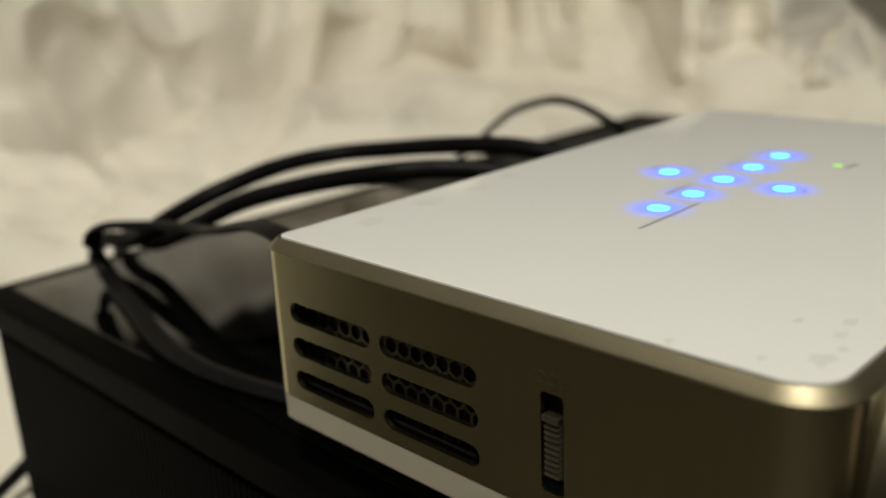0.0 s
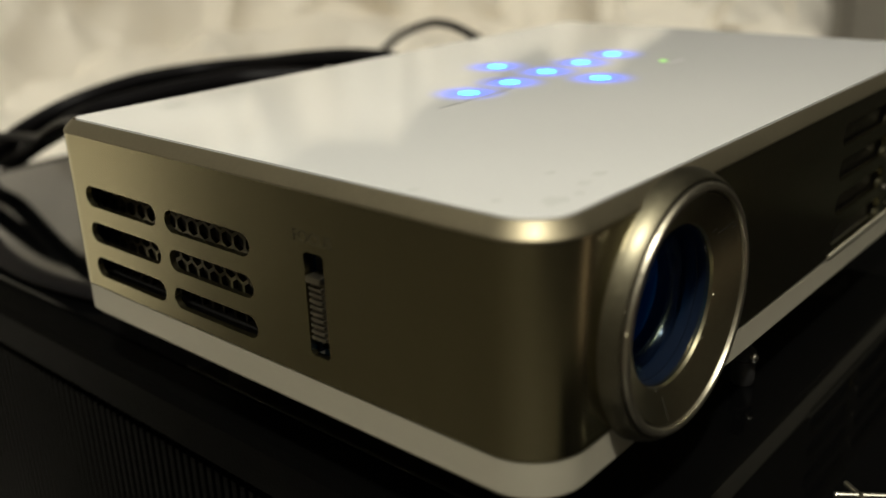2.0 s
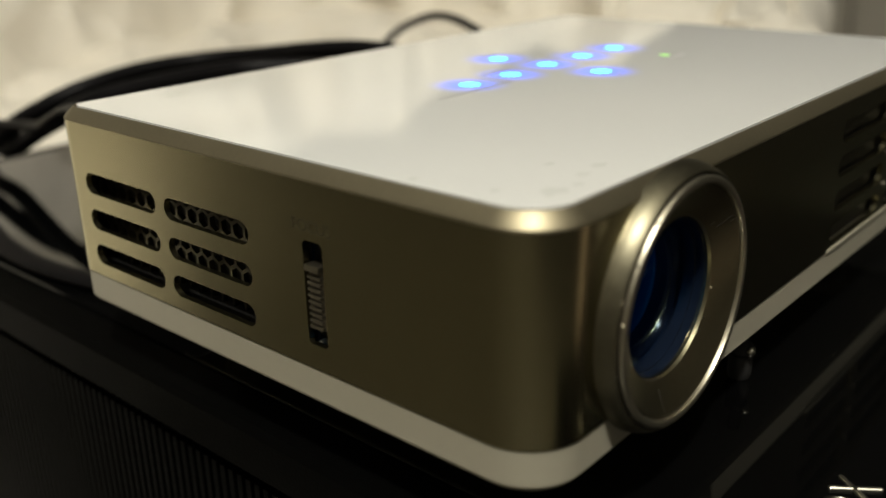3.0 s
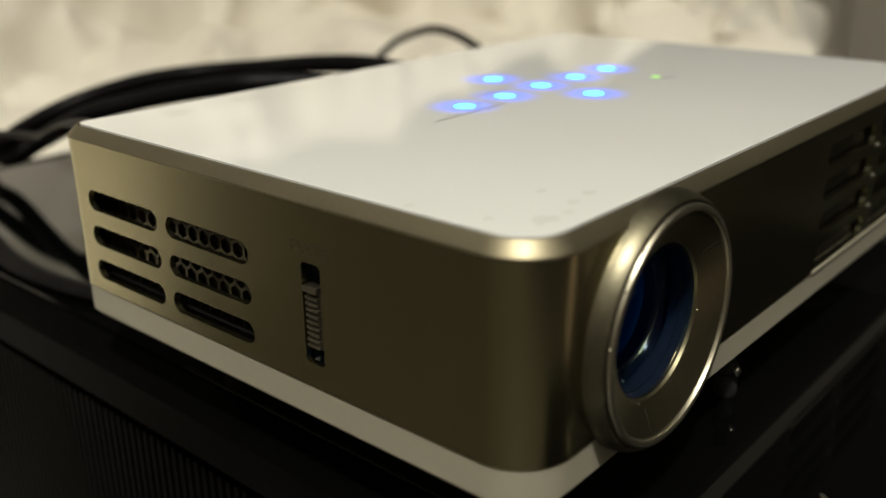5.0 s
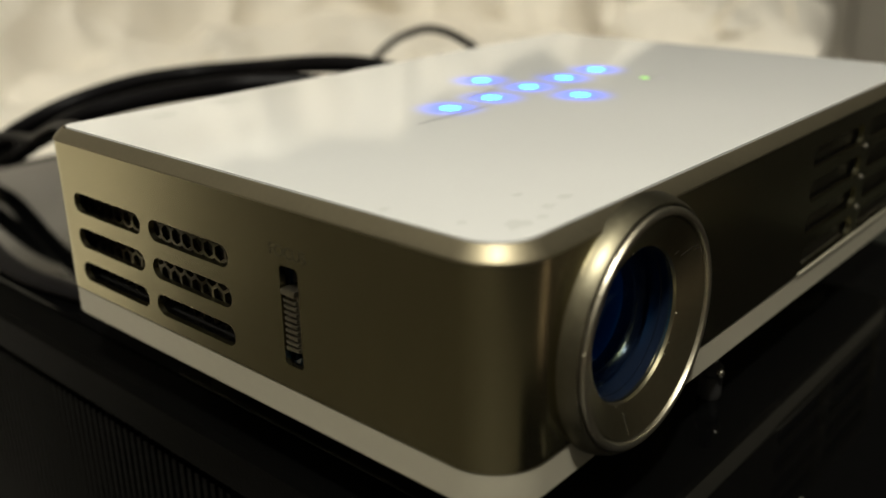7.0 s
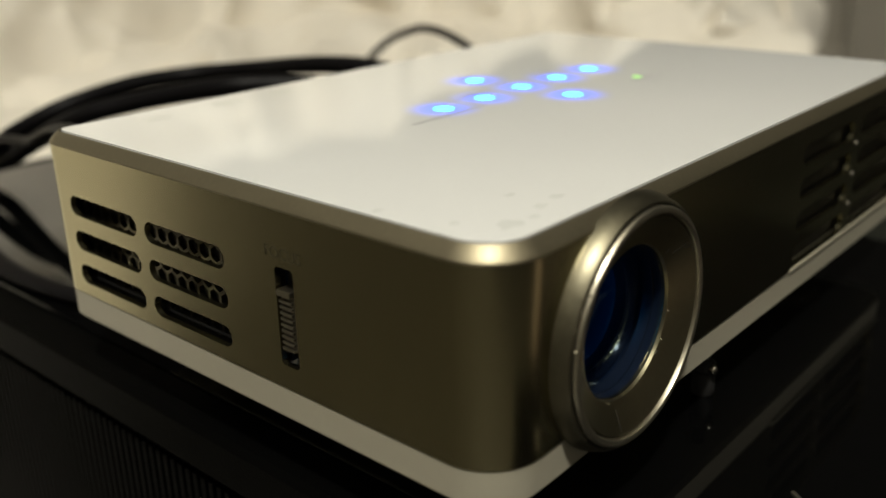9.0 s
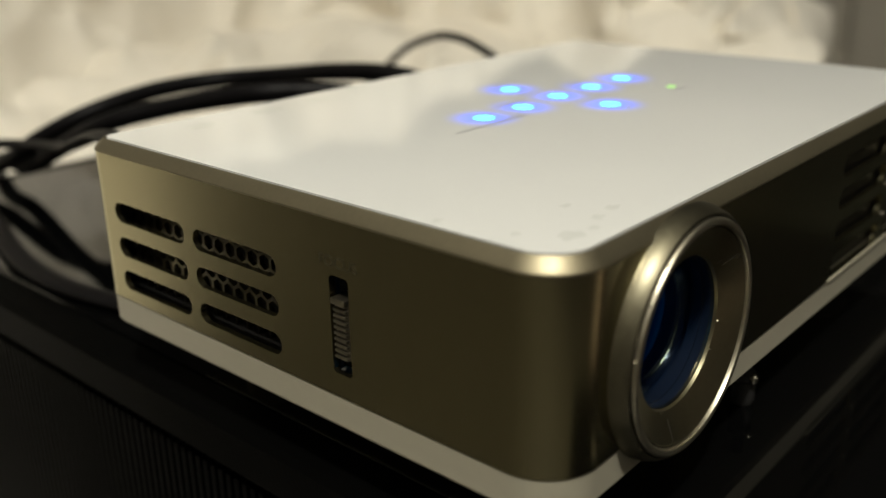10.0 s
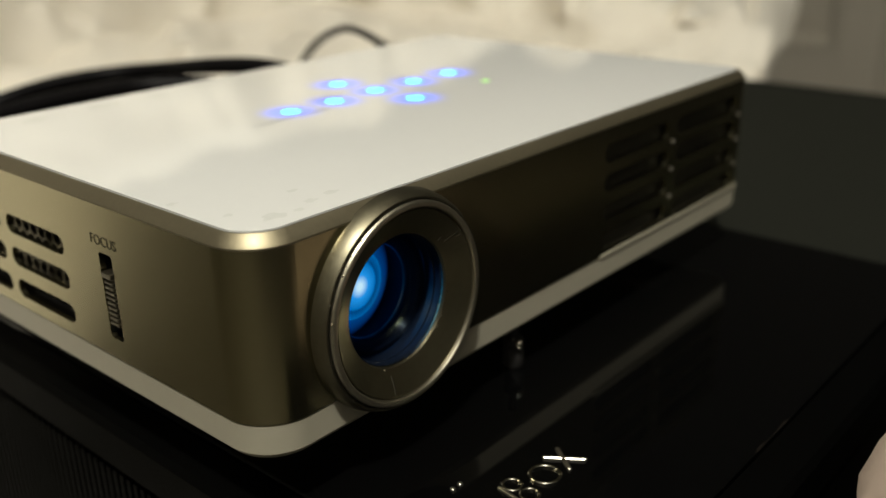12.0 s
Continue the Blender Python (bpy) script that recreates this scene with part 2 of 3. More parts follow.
def lens_material():
    """The lit inner lens, its glow painted as emission: bright blue at the middle, ringed, dark at the rim."""
    m = bpy.data.materials.new("lit_blue_lens")
    m.use_nodes = True
    n, l = m.node_tree.nodes, m.node_tree.links
    p = n["Principled BSDF"]
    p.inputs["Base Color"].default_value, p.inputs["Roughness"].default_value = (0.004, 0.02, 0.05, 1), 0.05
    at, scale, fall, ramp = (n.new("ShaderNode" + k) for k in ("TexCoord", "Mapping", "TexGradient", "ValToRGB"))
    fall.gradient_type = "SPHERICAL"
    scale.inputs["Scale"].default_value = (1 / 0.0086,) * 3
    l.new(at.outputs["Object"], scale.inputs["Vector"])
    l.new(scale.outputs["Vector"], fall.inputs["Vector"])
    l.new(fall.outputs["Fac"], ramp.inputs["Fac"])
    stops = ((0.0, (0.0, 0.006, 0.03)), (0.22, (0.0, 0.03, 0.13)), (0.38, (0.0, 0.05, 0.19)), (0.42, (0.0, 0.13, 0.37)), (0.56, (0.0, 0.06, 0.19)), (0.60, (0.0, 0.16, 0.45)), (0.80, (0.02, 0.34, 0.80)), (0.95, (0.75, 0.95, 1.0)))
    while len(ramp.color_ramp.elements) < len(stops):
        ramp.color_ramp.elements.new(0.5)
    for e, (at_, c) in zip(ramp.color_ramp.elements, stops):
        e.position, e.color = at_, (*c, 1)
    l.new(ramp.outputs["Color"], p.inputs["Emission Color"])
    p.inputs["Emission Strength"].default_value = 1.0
    return m


def glass_material():
    m = bpy.data.materials.new("coated_glass")
    m.use_nodes = True
    n, l = m.node_tree.nodes, m.node_tree.links
    n.remove(n["Principled BSDF"])
    fres, mix, clear, gloss = (n.new("ShaderNode" + k) for k in ("Fresnel", "MixShader", "BsdfTransparent", "BsdfGlossy"))
    clear.inputs["Color"].default_value = (0.75, 0.88, 1.0, 1)
    gloss.inputs["Color"].default_value, gloss.inputs["Roughness"].default_value = (0.55, 0.75, 1.0, 1), 0.03
    fres.inputs["IOR"].default_value = 1.22
    l.new(fres.outputs[0], mix.inputs[0])
    l.new(clear.outputs[0], mix.inputs[1])
    l.new(gloss.outputs[0], mix.inputs[2])
    l.new(mix.outputs[0], n["Material Output"].inputs["Surface"])
    return m


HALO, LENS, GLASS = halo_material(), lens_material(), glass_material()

# ---- room ----
BED = -79.0
FLOOR = -620.0


def plain(name, x0, x1, y0, y1, z0, z1, material, label, category):
    bm = bmesh.new()
    box(bm, x0, x1, y0, y1, z0, z1)
    return tagged(new(name, finish(name, bm, material)), label, category, kind="structure")


plain("floor", -1700, 2100, -2000, 2300, FLOOR - 50, FLOOR, CARPET, "brown carpet on the bedroom floor", "floor")
plain("ceiling", -1700, 2100, -2000, 2300, 1700, 1750, CEIL, "off-white painted bedroom ceiling", "ceiling")
plain("wall_west", -1800, -1700, -2000, 2300, FLOOR, 1700, WALL_LIFTED, "plastered bedroom wall, toned for the reflections", "wall")
plain("wall_south", -1800, 2200, -2100, -2000, FLOOR, 1700, WALL_DARKENED, "plastered bedroom wall, toned for the reflections", "wall")
plain("wall_north", -1800, 2200, 2300, 2400, FLOOR, 1700, WALL_DARKENED, "plastered bedroom wall, toned for the reflections", "wall")
plain("wall_east", 2100, 2200, -2000, 2300, FLOOR, 1700, WALL_DARKENED, "plastered bedroom wall, toned for the reflections", "wall")


def cupboard(y0, y1):
    """A low painted cupboard against the east wall, with sunk panels inside mouldings."""
    z0, z1 = FLOOR, FLOOR + 800
    d = thing("cupboard", "low cream painted cupboard with sunk moulded panels", "cupboard")
    stile, x, mid = 90, 2030, (y0 + y1) / 2
    bm = bmesh.new()
    box(bm, x + 18, 2099, y0, y1, z0, z1)
    part("carcass", bm, PAINT, d)
    bm = bmesh.new()
    box(bm, x - 40, 2099, y0 - 12, y1 + 12, z1 + 0.5, z1 + 24)
    soften(part("top_board", bm, PAINT, d), 4)
    for u0, u1 in ((y0, mid - 1.5), (mid + 1.5, y1)):
        bm = bmesh.new()
        box(bm, x + 12, x + 17.5, u0, u1, z0 + 60, z1 - 4)
        door = part("cupboard_door", bm, PAINT, d)
        for a, b in ((u0, u0 + stile), (u1 - stile, u1)):
            bm = bmesh.new()
            box(bm, x - 24, x + 12, a, b, z0 + 60, z1 - 4)
            soften(part("stile", bm, PAINT, door), 3)
        for a, b in ((z0 + 60, z0 + 345), (z1 - 94, z1 - 4)):
            bm = bmesh.new()
            box(bm, x - 24, x + 12, u0 + stile, u1 - stile, a, b)
            soften(part("rail", bm, PAINT, door), 3)
        a, b, c, e = u0 + stile, u1 - stile, z0 + 345, z1 - 94
        bm = bmesh.new()
        rings(bm, [[(xx, a + i, c + i), (xx, b - i, c + i), (xx, b - i, e - i), (xx, a + i, e - i)] for xx, i in ((x - 23, 0), (x - 29, 8), (x - 20, 18), (x + 8, 30), (x + 11.8, 33))])
        part("moulding", bm, PAINT, door)
        bm = bmesh.new()
        box(bm, x + 6, x + 11.8, a + 55, b - 55, c + 55, e - 55)
        soften(part("raised_field", bm, PAINT, door), 4)
    return d


cupboard(40, 1000)


# ---- bed cover: one sheet, flat round the console, rising to a draped bank behind ----
def smooth_step(a, b, v):
    t = min(1, max(0, (v - a) / (b - a)))
    return t * t * (3 - 2 * t)


def fold(p, scale):
    return noise.noise(Vector(p) * scale)


def ridge(p, scale):
    return 1 - 2 * abs(noise.noise(Vector(p) * scale))


def bed_cover():
    bm = bmesh.new()
    turns, steps = 680, 190
    cx, cy = 100.0, 80.0
    grid = []
    for i in range(turns + 1):
        az = 2 + 183 * i / turns
        a = radians(az)
        bank = smooth_step(12.9, 15.0, az) * (1 - smooth_step(118, 136, az))
        crease = 590 + 210 * smooth_step(25, 44, az) - 300 * smooth_step(46, 90, az)
        reach = 250 + (crease - 250) * smooth_step(10.2, 13.4, az) * (1 - smooth_step(126, 140, az)) + 50 * smooth_step(126, 135, az) * (1 - smooth_step(138, 143, az)) - 112 * smooth_step(138, 143, az)
        top = float(np.interp(az, (14.6, 16.9, 19.1, 27, 56), (42, 58, 96, 220, 360))) + 16 * math.sin(az * 0.31) + 9 * math.sin(az * 0.83 + 1)
        row = []
        for j in range(steps + 1):
            s = j / steps
            if s < 0.42:
                r = 90 + (reach - 90) * (s / 0.42)
                z, up = 0.0, 0.0
            elif s < 0.88:
                up = (s - 0.42) / 0.46
                r = reach + bank * (130 * up + 70 * smooth_step(0.0, 0.3, up))
                z = bank * top * (0.6 * up + 0.4 * smooth_step(0, 1, up))
            else:
                up = 1.0
                over = (s - 0.88) / 0.12
                r = reach + bank * (200 + 150 * over)
                z = bank * top * (1 - 0.15 * over * over)
            x, y = cx + r * math.cos(a), cy + r * math.sin(a)
            q = (x, y, 1.3 * z)
            soft = smooth_step(215, 330, r)
            rise = smooth_step(0.0, 0.3, up) * bank
            # billows and creases on the flat; pleats, tucks and sagging folds on the bank
            lift = soft * max(0.0, 16 + 34 * fold(q, 0.006) + 32 * ridge((x + 90, y, z), 0.008) * (0.4 + fold(q, 0.004)) + 9 * ridge(q, 0.017) + 4 * ridge((y, x, z), 0.034))
            pleat = ridge((az * 6.5, 0.10 * z + 40 * fold(q, 0.004), 3.0), 0.028) * (1 - smooth_step(50, 68, az))
            sag = ridge((0.55 * az * 9 + 0.5 * z, 0.9 * z - 3.0 * az, 11.0), 0.011) * smooth_step(40, 60, az)
            wave = (0.7 * x - 0.7 * y, 0.35 * z + 60 * fold(q, 0.003), 7.0)
            out = rise * (72 * pleat + 62 * sag + 74 * fold(q, 0.0048) + 44 * ridge(wave, 0.010) + 10 * ridge(wave, 0.027) + 2.5 * ridge(q, 0.05))
            out *= (1 - 0.4 * smooth_step(52, 75, az)) * (1 - 0.85 * math.exp(-(((az - 18.5) / 4.2) ** 2)))
            # a tented fold in the shape of a pointed arch near the cover's end
            span = (2.3 if az > 18.5 else 3.3) * max(0.0, 1 - max(0.0, z) / 62)
            off = abs(az - 18.5)
            tent = smooth_step(-0.25, 0.25, span - off) * smooth_step(0.0, 0.06, up)
            out += 24 * tent - 20 * math.exp(-(((off - span - 0.3) / 0.4) ** 2)) * smooth_step(0.0, 0.06, up) * (1 - smooth_step(58, 75, z))
            x, y = x - out * math.cos(a), y - out * math.sin(a)
            row.append(bm.verts.new((x, y, BED - 1.5 + z + lift * (1 - 0.5 * up))))
        grid.append(row)
    for a, b in zip(grid, grid[1:]):
        for j in range(steps):
            bm.faces.new((a[j], a[j + 1], b[j + 1], b[j]))
    data = finish("bed_cover", bm, FABRIC, True)
    ob = tagged(new("bed_cover", data), "crumpled cream cotton cover rising in folds behind the console", "bed cover")
    mod = ob.modifiers.new("thickness", "SOLIDIFY")
    mod.thickness, mod.offset = 0.004, -1
    return ob


bed_cover()


# Unseen table added as support, dark to keep the metal's reflections dark.
def added_table():
    ob = thing("added_table", "unseen dark walnut table added under the console and cream cover", "table")
    bm = bmesh.new()
    plan = ((-430, -240), (420, -240), (420, 175), (800, 335), (800, 1150), (-430, 1150))
    rings(bm, [level(plan, z) for z in (BED - 34, BED - 5.5)], True, True)
    soften(part("tabletop", bm, WALNUT, ob), 4)
    for x, y in ((-380, -190), (370, -190), (-380, 1090), (760, 1090), (760, 400)):
        bm = bmesh.new()
        box(bm, x - 25, x + 25, y - 25, y + 25, FLOOR, BED - 33.5)
        soften(part("leg", bm, WALNUT, ob), 4)
    return ob


added_table()


def crumpled_cloth():
    """A heap of cloth against the console's front."""
    bm = bmesh.new()
    grid = []
    for i in range(61):
        row = []
        for j in range(31):
            u, v = i / 60, j / 30
            x, y = 40 + 85 * u, -52 - 62 * v - 8 * abs(fold((u * 200, v * 100, 5), 0.02))
            body = math.sin(math.pi * u) ** 0.35 * (1 - v**2.2)
            z = BED - 5 + body * (90 + 5 * fold((x, y, 0), 0.02) + 7 * ridge((x, y, 4), 0.04))
            row.append(bm.verts.new((x, y, z)))
        grid.append(row)
    for a, b in zip(grid, grid[1:]):
        for j in range(30):
            bm.faces.new((a[j], a[j + 1], b[j + 1], b[j]))
    ob = tagged(new("crumpled_cloth", finish("crumpled_cloth", bm, BEIGE_SHADED, True)), "crumpled pinkish beige cloth, darkened for shadow, heaped before the console", "cloth")
    mod = ob.modifiers.new("thickness", "SOLIDIFY")
    mod.thickness, mod.offset = 0.003, -1


crumpled_cloth()


# ---- console ----
def console():
    ob = thing("game_console", "black game console with half glossy, half vented top", "console", (0, 0, 0))
    x0, x1, y0, y1, h = 0.5, 312.0, -40.0, 222.0, 79.0
    mid = 138.8
    # hull, a little inside the top slabs
    bm = bmesh.new()
    rings(bm, [level(outline(x0 + 3, x1 - 1, y0 - 5, y1 - 1, (1.5,) * 4, i), z) for i, z in ((3, -h), (0, -h + 3), (0, -6))], True, True)
    part("body", bm, BLACK_MATTE, ob, "matte black console body")
    # bevelled edge that frames the top
    bm = bmesh.new()
    rad = (2, 2, 2, 2)
    loops = [level(outline(x0, x1, y0 - 6, y1, rad, i, 4), z) for i, z in ((1.0, -9), (0, -8), (0, -1.6), (0.9, -0.5), (6.5, -0.15), (7.0, -0.9), (7.0, -6))]
    rings(bm, loops)
    part("top_rim", bm, BLACK_MATTE, ob, "satin black bevelled rim")
    bm = bmesh.new()
    rings(bm, [level(outline(x0 + 7.1, mid - 0.3, y0 + 1.1, y1 - 7.1, (0.8,) * 4, i, 3), z) for i, z in ((0, -6), (0, -0.25), (0.3, 0.0))], True, True)
    part("gloss_panel", bm, BLACK_GLOSS, ob, "mirror-glossy black panel")
    bm = bmesh.new()
    rings(bm, [level(outline(mid + 0.3, x1 - 7.1, y0 + 1.1, y1 - 7.1, (0.8,) * 4, i, 3), z) for i, z in ((0, -6), (0, -2.2))], True, True)
    part("vent_bed", bm, BLACK_MATTE, ob, "matte black floor of the vent")
    # vent slats along the matte half
    bm = bmesh.new()
    box(bm, 0, x1 - mid - 8, -0.62, 0.62, -2.2, -0.1)
    slat = finish("vent_slat", bm, VENT_PLASTIC)
    y = y0 + 4
    while y < y1 - 10:
        piece("vent_slat", slat, ob, Matrix.Translation((mid * MM + 0.0006, y * MM, 0)))
        y += 1.75
    # fins on the side
    bm = bmesh.new()
    box(bm, -1.6, 0.2, -0.55, 0.55, -h + 12, -11)
    fin = finish("side_fin", bm, BLACK_MATTE)
    y = y0 + 2
    while y < y1 - 6:
        piece("side_fin", fin, ob, Matrix.Translation(((x0 + 3) * MM, y * MM, 0)))
        y += 2.0
    return ob


CONSOLE = console()


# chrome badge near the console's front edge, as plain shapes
def badge():
    for cx, cy, outer, wide in ((31.8, -19.1, 2.35, 0.5), (27.0, -17.1, 1.5, 0.4), (26.8, -20.2, 1.5, 0.4)):
        bm = bmesh.new()
        lathe(bm, [(outer, 0.02), (outer, -0.3), (outer - 0.1, -0.4), (outer - wide + 0.1, -0.4), (outer - wide, -0.3), (outer - wide, 0.02)], (0, 0), 40)
        bmesh.ops.rotate(bm, cent=(0, 0, 0), matrix=Matrix.Rotation(radians(-90), 3, "X"), verts=bm.verts)
        bmesh.ops.translate(bm, vec=(cx, cy, 0), verts=bm.verts)
        part("badge_ring", bm, CHROME, CONSOLE, "small chrome ring of the badge", True)
    for cx, cy, w, d, turn in ((36.7, -19.0, 0.6, 6.2, 35), (36.5, -18.9, 0.6, 5.6, -36), (25.0, -18.6, 0.5, 5.4, -8), (21.2, -11.5, 0.7, 0.7, 0), (22.7, -11.5, 0.7, 0.7, 0)):
        bm = bmesh.new()
        rings(bm, [level(outline(-w / 2, w / 2, -d / 2, d / 2, (0.24,) * 4, i, 4), z) for i, z in ((0, -0.05), (0, 0.3), (0.12, 0.4))], True, True)
        bmesh.ops.rotate(bm, cent=(0, 0, 0), matrix=Matrix.Rotation(radians(turn), 3, "Z"), verts=bm.verts)
        bmesh.ops.translate(bm, vec=(cx, cy, 0.0), verts=bm.verts)
        part("badge_bar", bm, SILVER, CONSOLE, "small chrome bar of the badge")


badge()

# ---- projector ----
GAP = 9.5
W, D, H = 132.5, 87.3, 29.45
RADII = (7.0, 4.0, 4.0, 3.5)
LX, LZ = 23.8, 14.3


def text_mesh(body, size, material, name):
    curve = bpy.data.curves.new(name, "FONT")
    curve.body, curve.size, curve.align_x, curve.extrude = body, size, "CENTER", 0.02
    temp = new("temp", curve)
    data = bpy.data.meshes.new_from_object(temp.evaluated_get(bpy.context.evaluated_depsgraph_get()))
    bpy.data.objects.remove(temp)
    data.transform(Matrix.Scale(MM, 4))
    data.materials.clear()
    data.materials.append(material)
    data.name = name
    return data


def honeycomb(bm, y0, y1, z0, z1, x, pitch, wall, deep):
    """Hexagonal cells as thin walls, in the plane x."""
    r = pitch / math.sqrt(3)
    row = 0
    z = z0
    while z < z1:
        y = y0 + (pitch / 2 if row % 2 else 0)
        while y < y1:
            ring = []
            for rr in (r - wall * 0.5, r + wall * 0.02):
                ring.append([(y + rr * math.sin(radians(60 * k)), z + rr * math.cos(radians(60 * k))) for k in range(6)])
            inner_f = [bm.verts.new((x, *p)) for p in ring[0]]
            outer_f = [bm.verts.new((x, *p)) for p in ring[1]]
            inner_b = [bm.verts.new((x + deep, *p)) for p in ring[0]]
            for k in range(6):
                bm.faces.new((inner_f[k - 1], inner_f[k], outer_f[k], outer_f[k - 1]))
                bm.faces.new((inner_f[k - 1], inner_f[k], inner_b[k], inner_b[k - 1]))
            y += pitch
        z += r * 1.5
        row += 1


def projector():
    ob = thing("projector", "mini projector with glossy white top and champagne metal sides", "projector", (0, 0, GAP * MM))
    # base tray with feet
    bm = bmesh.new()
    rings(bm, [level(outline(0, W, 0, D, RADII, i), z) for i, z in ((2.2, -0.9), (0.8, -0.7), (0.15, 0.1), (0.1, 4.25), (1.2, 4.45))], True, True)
    part("base_tray", bm, BASE_SHADED, ob, "white plastic base tray, colour darkened for shade", True)
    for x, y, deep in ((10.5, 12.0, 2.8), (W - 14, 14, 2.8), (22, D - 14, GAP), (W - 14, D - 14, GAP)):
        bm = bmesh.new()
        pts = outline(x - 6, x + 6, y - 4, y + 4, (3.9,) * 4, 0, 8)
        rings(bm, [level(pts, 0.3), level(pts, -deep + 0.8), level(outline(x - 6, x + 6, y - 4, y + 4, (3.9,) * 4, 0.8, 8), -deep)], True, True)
        part("foot", bm, BASE_SHADED, ob, "white plastic foot", True)
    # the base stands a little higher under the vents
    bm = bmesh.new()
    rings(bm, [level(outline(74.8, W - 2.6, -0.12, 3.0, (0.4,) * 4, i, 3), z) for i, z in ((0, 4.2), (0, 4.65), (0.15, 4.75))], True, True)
    part("base_step", bm, BASE_SHADED, ob, "raised white edge under the vents", True)
    # side shell: curved corners, plain back and right side, holed left side and front
    z0, z1 = 4.4, 27.6
    slots = [[pill(a, b, z - 1.55, z + 1.55) for z in (7.95, 13.4, 18.9)] for a, b in ((43.6, 61.4), (63.4, 81.2))]
    focus = [(u, v) for u, v in ((30.4, 8.0), (30.8, 7.6), (33.3, 7.6), (33.7, 8.0), (33.7, 20.2), (33.3, 20.6), (30.8, 20.6), (30.4, 20.2))]
    bm = bmesh.new()
    holed_panel(bm, [(RADII[0], 26, []), (26, 38, [focus]), (38, 62.4, slots[0]), (62.4, D - RADII[3], slots[1])], z0, z1, lambda u, v, w: (w, u, v), 0.9)
    part("side_panel", bm, GOLD, ob, "champagne metal side with six slots")
    vents = [[pill(a, b, z - 1.75, z + 1.75) for z in (6.9, 12.25, 17.65, 23.0)] for a, b in ((75.5, 97.8), (100.8, 126.2))]
    hole = [(LX + 9.3 * math.cos(2 * math.pi * k / 48), LZ + 9.3 * math.sin(2 * math.pi * k / 48)) for k in range(48)]
    bm = bmesh.new()
    holed_panel(bm, [(RADII[0], 45, [hole]), (45, 73, []), (73, 99.3, vents[0]), (99.3, W - RADII[1], vents[1])], z0, z1, lambda u, v, w: (u, w, v), 0.9)
    part("front_panel", bm, GOLD, ob, "champagne metal front with eight vents")
    pts, inner = (outline(0, W, 0, D, RADII, i, 16) for i in (0, 0.9))
    for name, run in (("near_corner", pts[0:17]), ("back_shell", pts[17:68])):
        bm = bmesh.new()
        deep = {"near_corner": inner[0:17], "back_shell": inner[17:68]}[name]
        loop = run + deep[::-1]
        lo = [bm.verts.new((x, y, z0)) for x, y in loop]
        hi = [bm.verts.new((x, y, z1)) for x, y in loop]
        n = len(run)
        for k in range(len(loop)):
            bm.faces.new((lo[k - 1], lo[k], hi[k], hi[k - 1]))
        for k in range(n - 1):
            for side in (lo, hi):
                bm.faces.new((side[k], side[k + 1], side[-2 - k], side[-1 - k]))
        part(name, bm, GOLD, ob, "", True)
    # bevelled rim and white top
    bm = bmesh.new()
    rings(bm, [level(outline(0, W, 0, D, RADII, i, 16), z) for i, z in ((0.5, 27.0), (0.5, 27.5), (-0.06, 27.6), (-0.04, 27.85), (0.3, 28.3), (1.35, 29.3), (1.55, 29.32), (1.58, 28.5))])
    part("rim", bm, RIM, ob, "bevelled champagne metal rim", True)
    bm = bmesh.new()
    rings(bm, [level(outline(0, W, 0, D, RADII, i, 16), z) for i, z in ((1.56, 28.55), (1.95, 28.55))])
    part("seam", bm, DARK, ob, "dark seam round the top panel")
    bm = bmesh.new()
    rings(bm, [level(outline(0, W, 0, D, RADII, i, 16), z) for i, z in ((1.9, 28.3), (1.9, 29.42), (1.94, 29.45))], False, True)
    part("top_panel", bm, WHITE, ob, "glossy white top panel with water marks")
    # near-black boxes in place of the unlit inside behind the openings, honeycomb grille
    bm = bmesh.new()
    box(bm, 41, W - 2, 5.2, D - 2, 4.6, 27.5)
    part("dark_fill", bm, DARK, ob)
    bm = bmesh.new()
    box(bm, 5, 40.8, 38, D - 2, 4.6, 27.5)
    part("dark_fill", bm, DARK, ob)
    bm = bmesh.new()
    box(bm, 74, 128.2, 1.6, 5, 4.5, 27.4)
    part("dark_vent_fill", bm, DARK, ob)
    # dark strip laid over the white base where only shade would show
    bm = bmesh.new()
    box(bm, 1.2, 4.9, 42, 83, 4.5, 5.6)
    part("dark_grille_strip", bm, DARK, ob)
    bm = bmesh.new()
    honeycomb(bm, 42, 84, 6.0, 21.8, 3.7, 2.5, 0.55, 0.8)
    part("honeycomb_grille", bm, SLIDER, ob, "dull metal honeycomb grille behind the slots")
    for z in (9.6, 15.0, 20.4):
        for x in (99.3, 127.6):
            bm = bmesh.new()
            lathe(bm, [(0.5, 0.0), (0.45, -0.2), (0.25, -0.35)], (x, z), 16, True)
            part("vent_stud", bm, STUD, ob, "tiny bright stud between vents", True)
    # screw foot that props up the front
    bm = bmesh.new()
    lathe(bm, [(0.9, 0.2), (0.9, -3.9), (1.3, -4.1), (1.7, -4.5), (1.7, -5.4), (1.3, -5.9), (1.0, -6.0)], (0, 0), 20)
    lathe(bm, [(1.5, -5.9), (1.7, -6.3), (1.7, -9.0), (1.5, -GAP), (0.02, -GAP)], (0, 0), 20)
    bmesh.ops.rotate(bm, cent=(0, 0, 0), matrix=Matrix.Rotation(radians(90), 3, "X"), verts=bm.verts)
    bmesh.ops.translate(bm, vec=(54.6, 3.6, 0), verts=bm.verts)
    screw = part("screw_foot", bm, DARK, ob, "dark metal screw foot under the front", True)
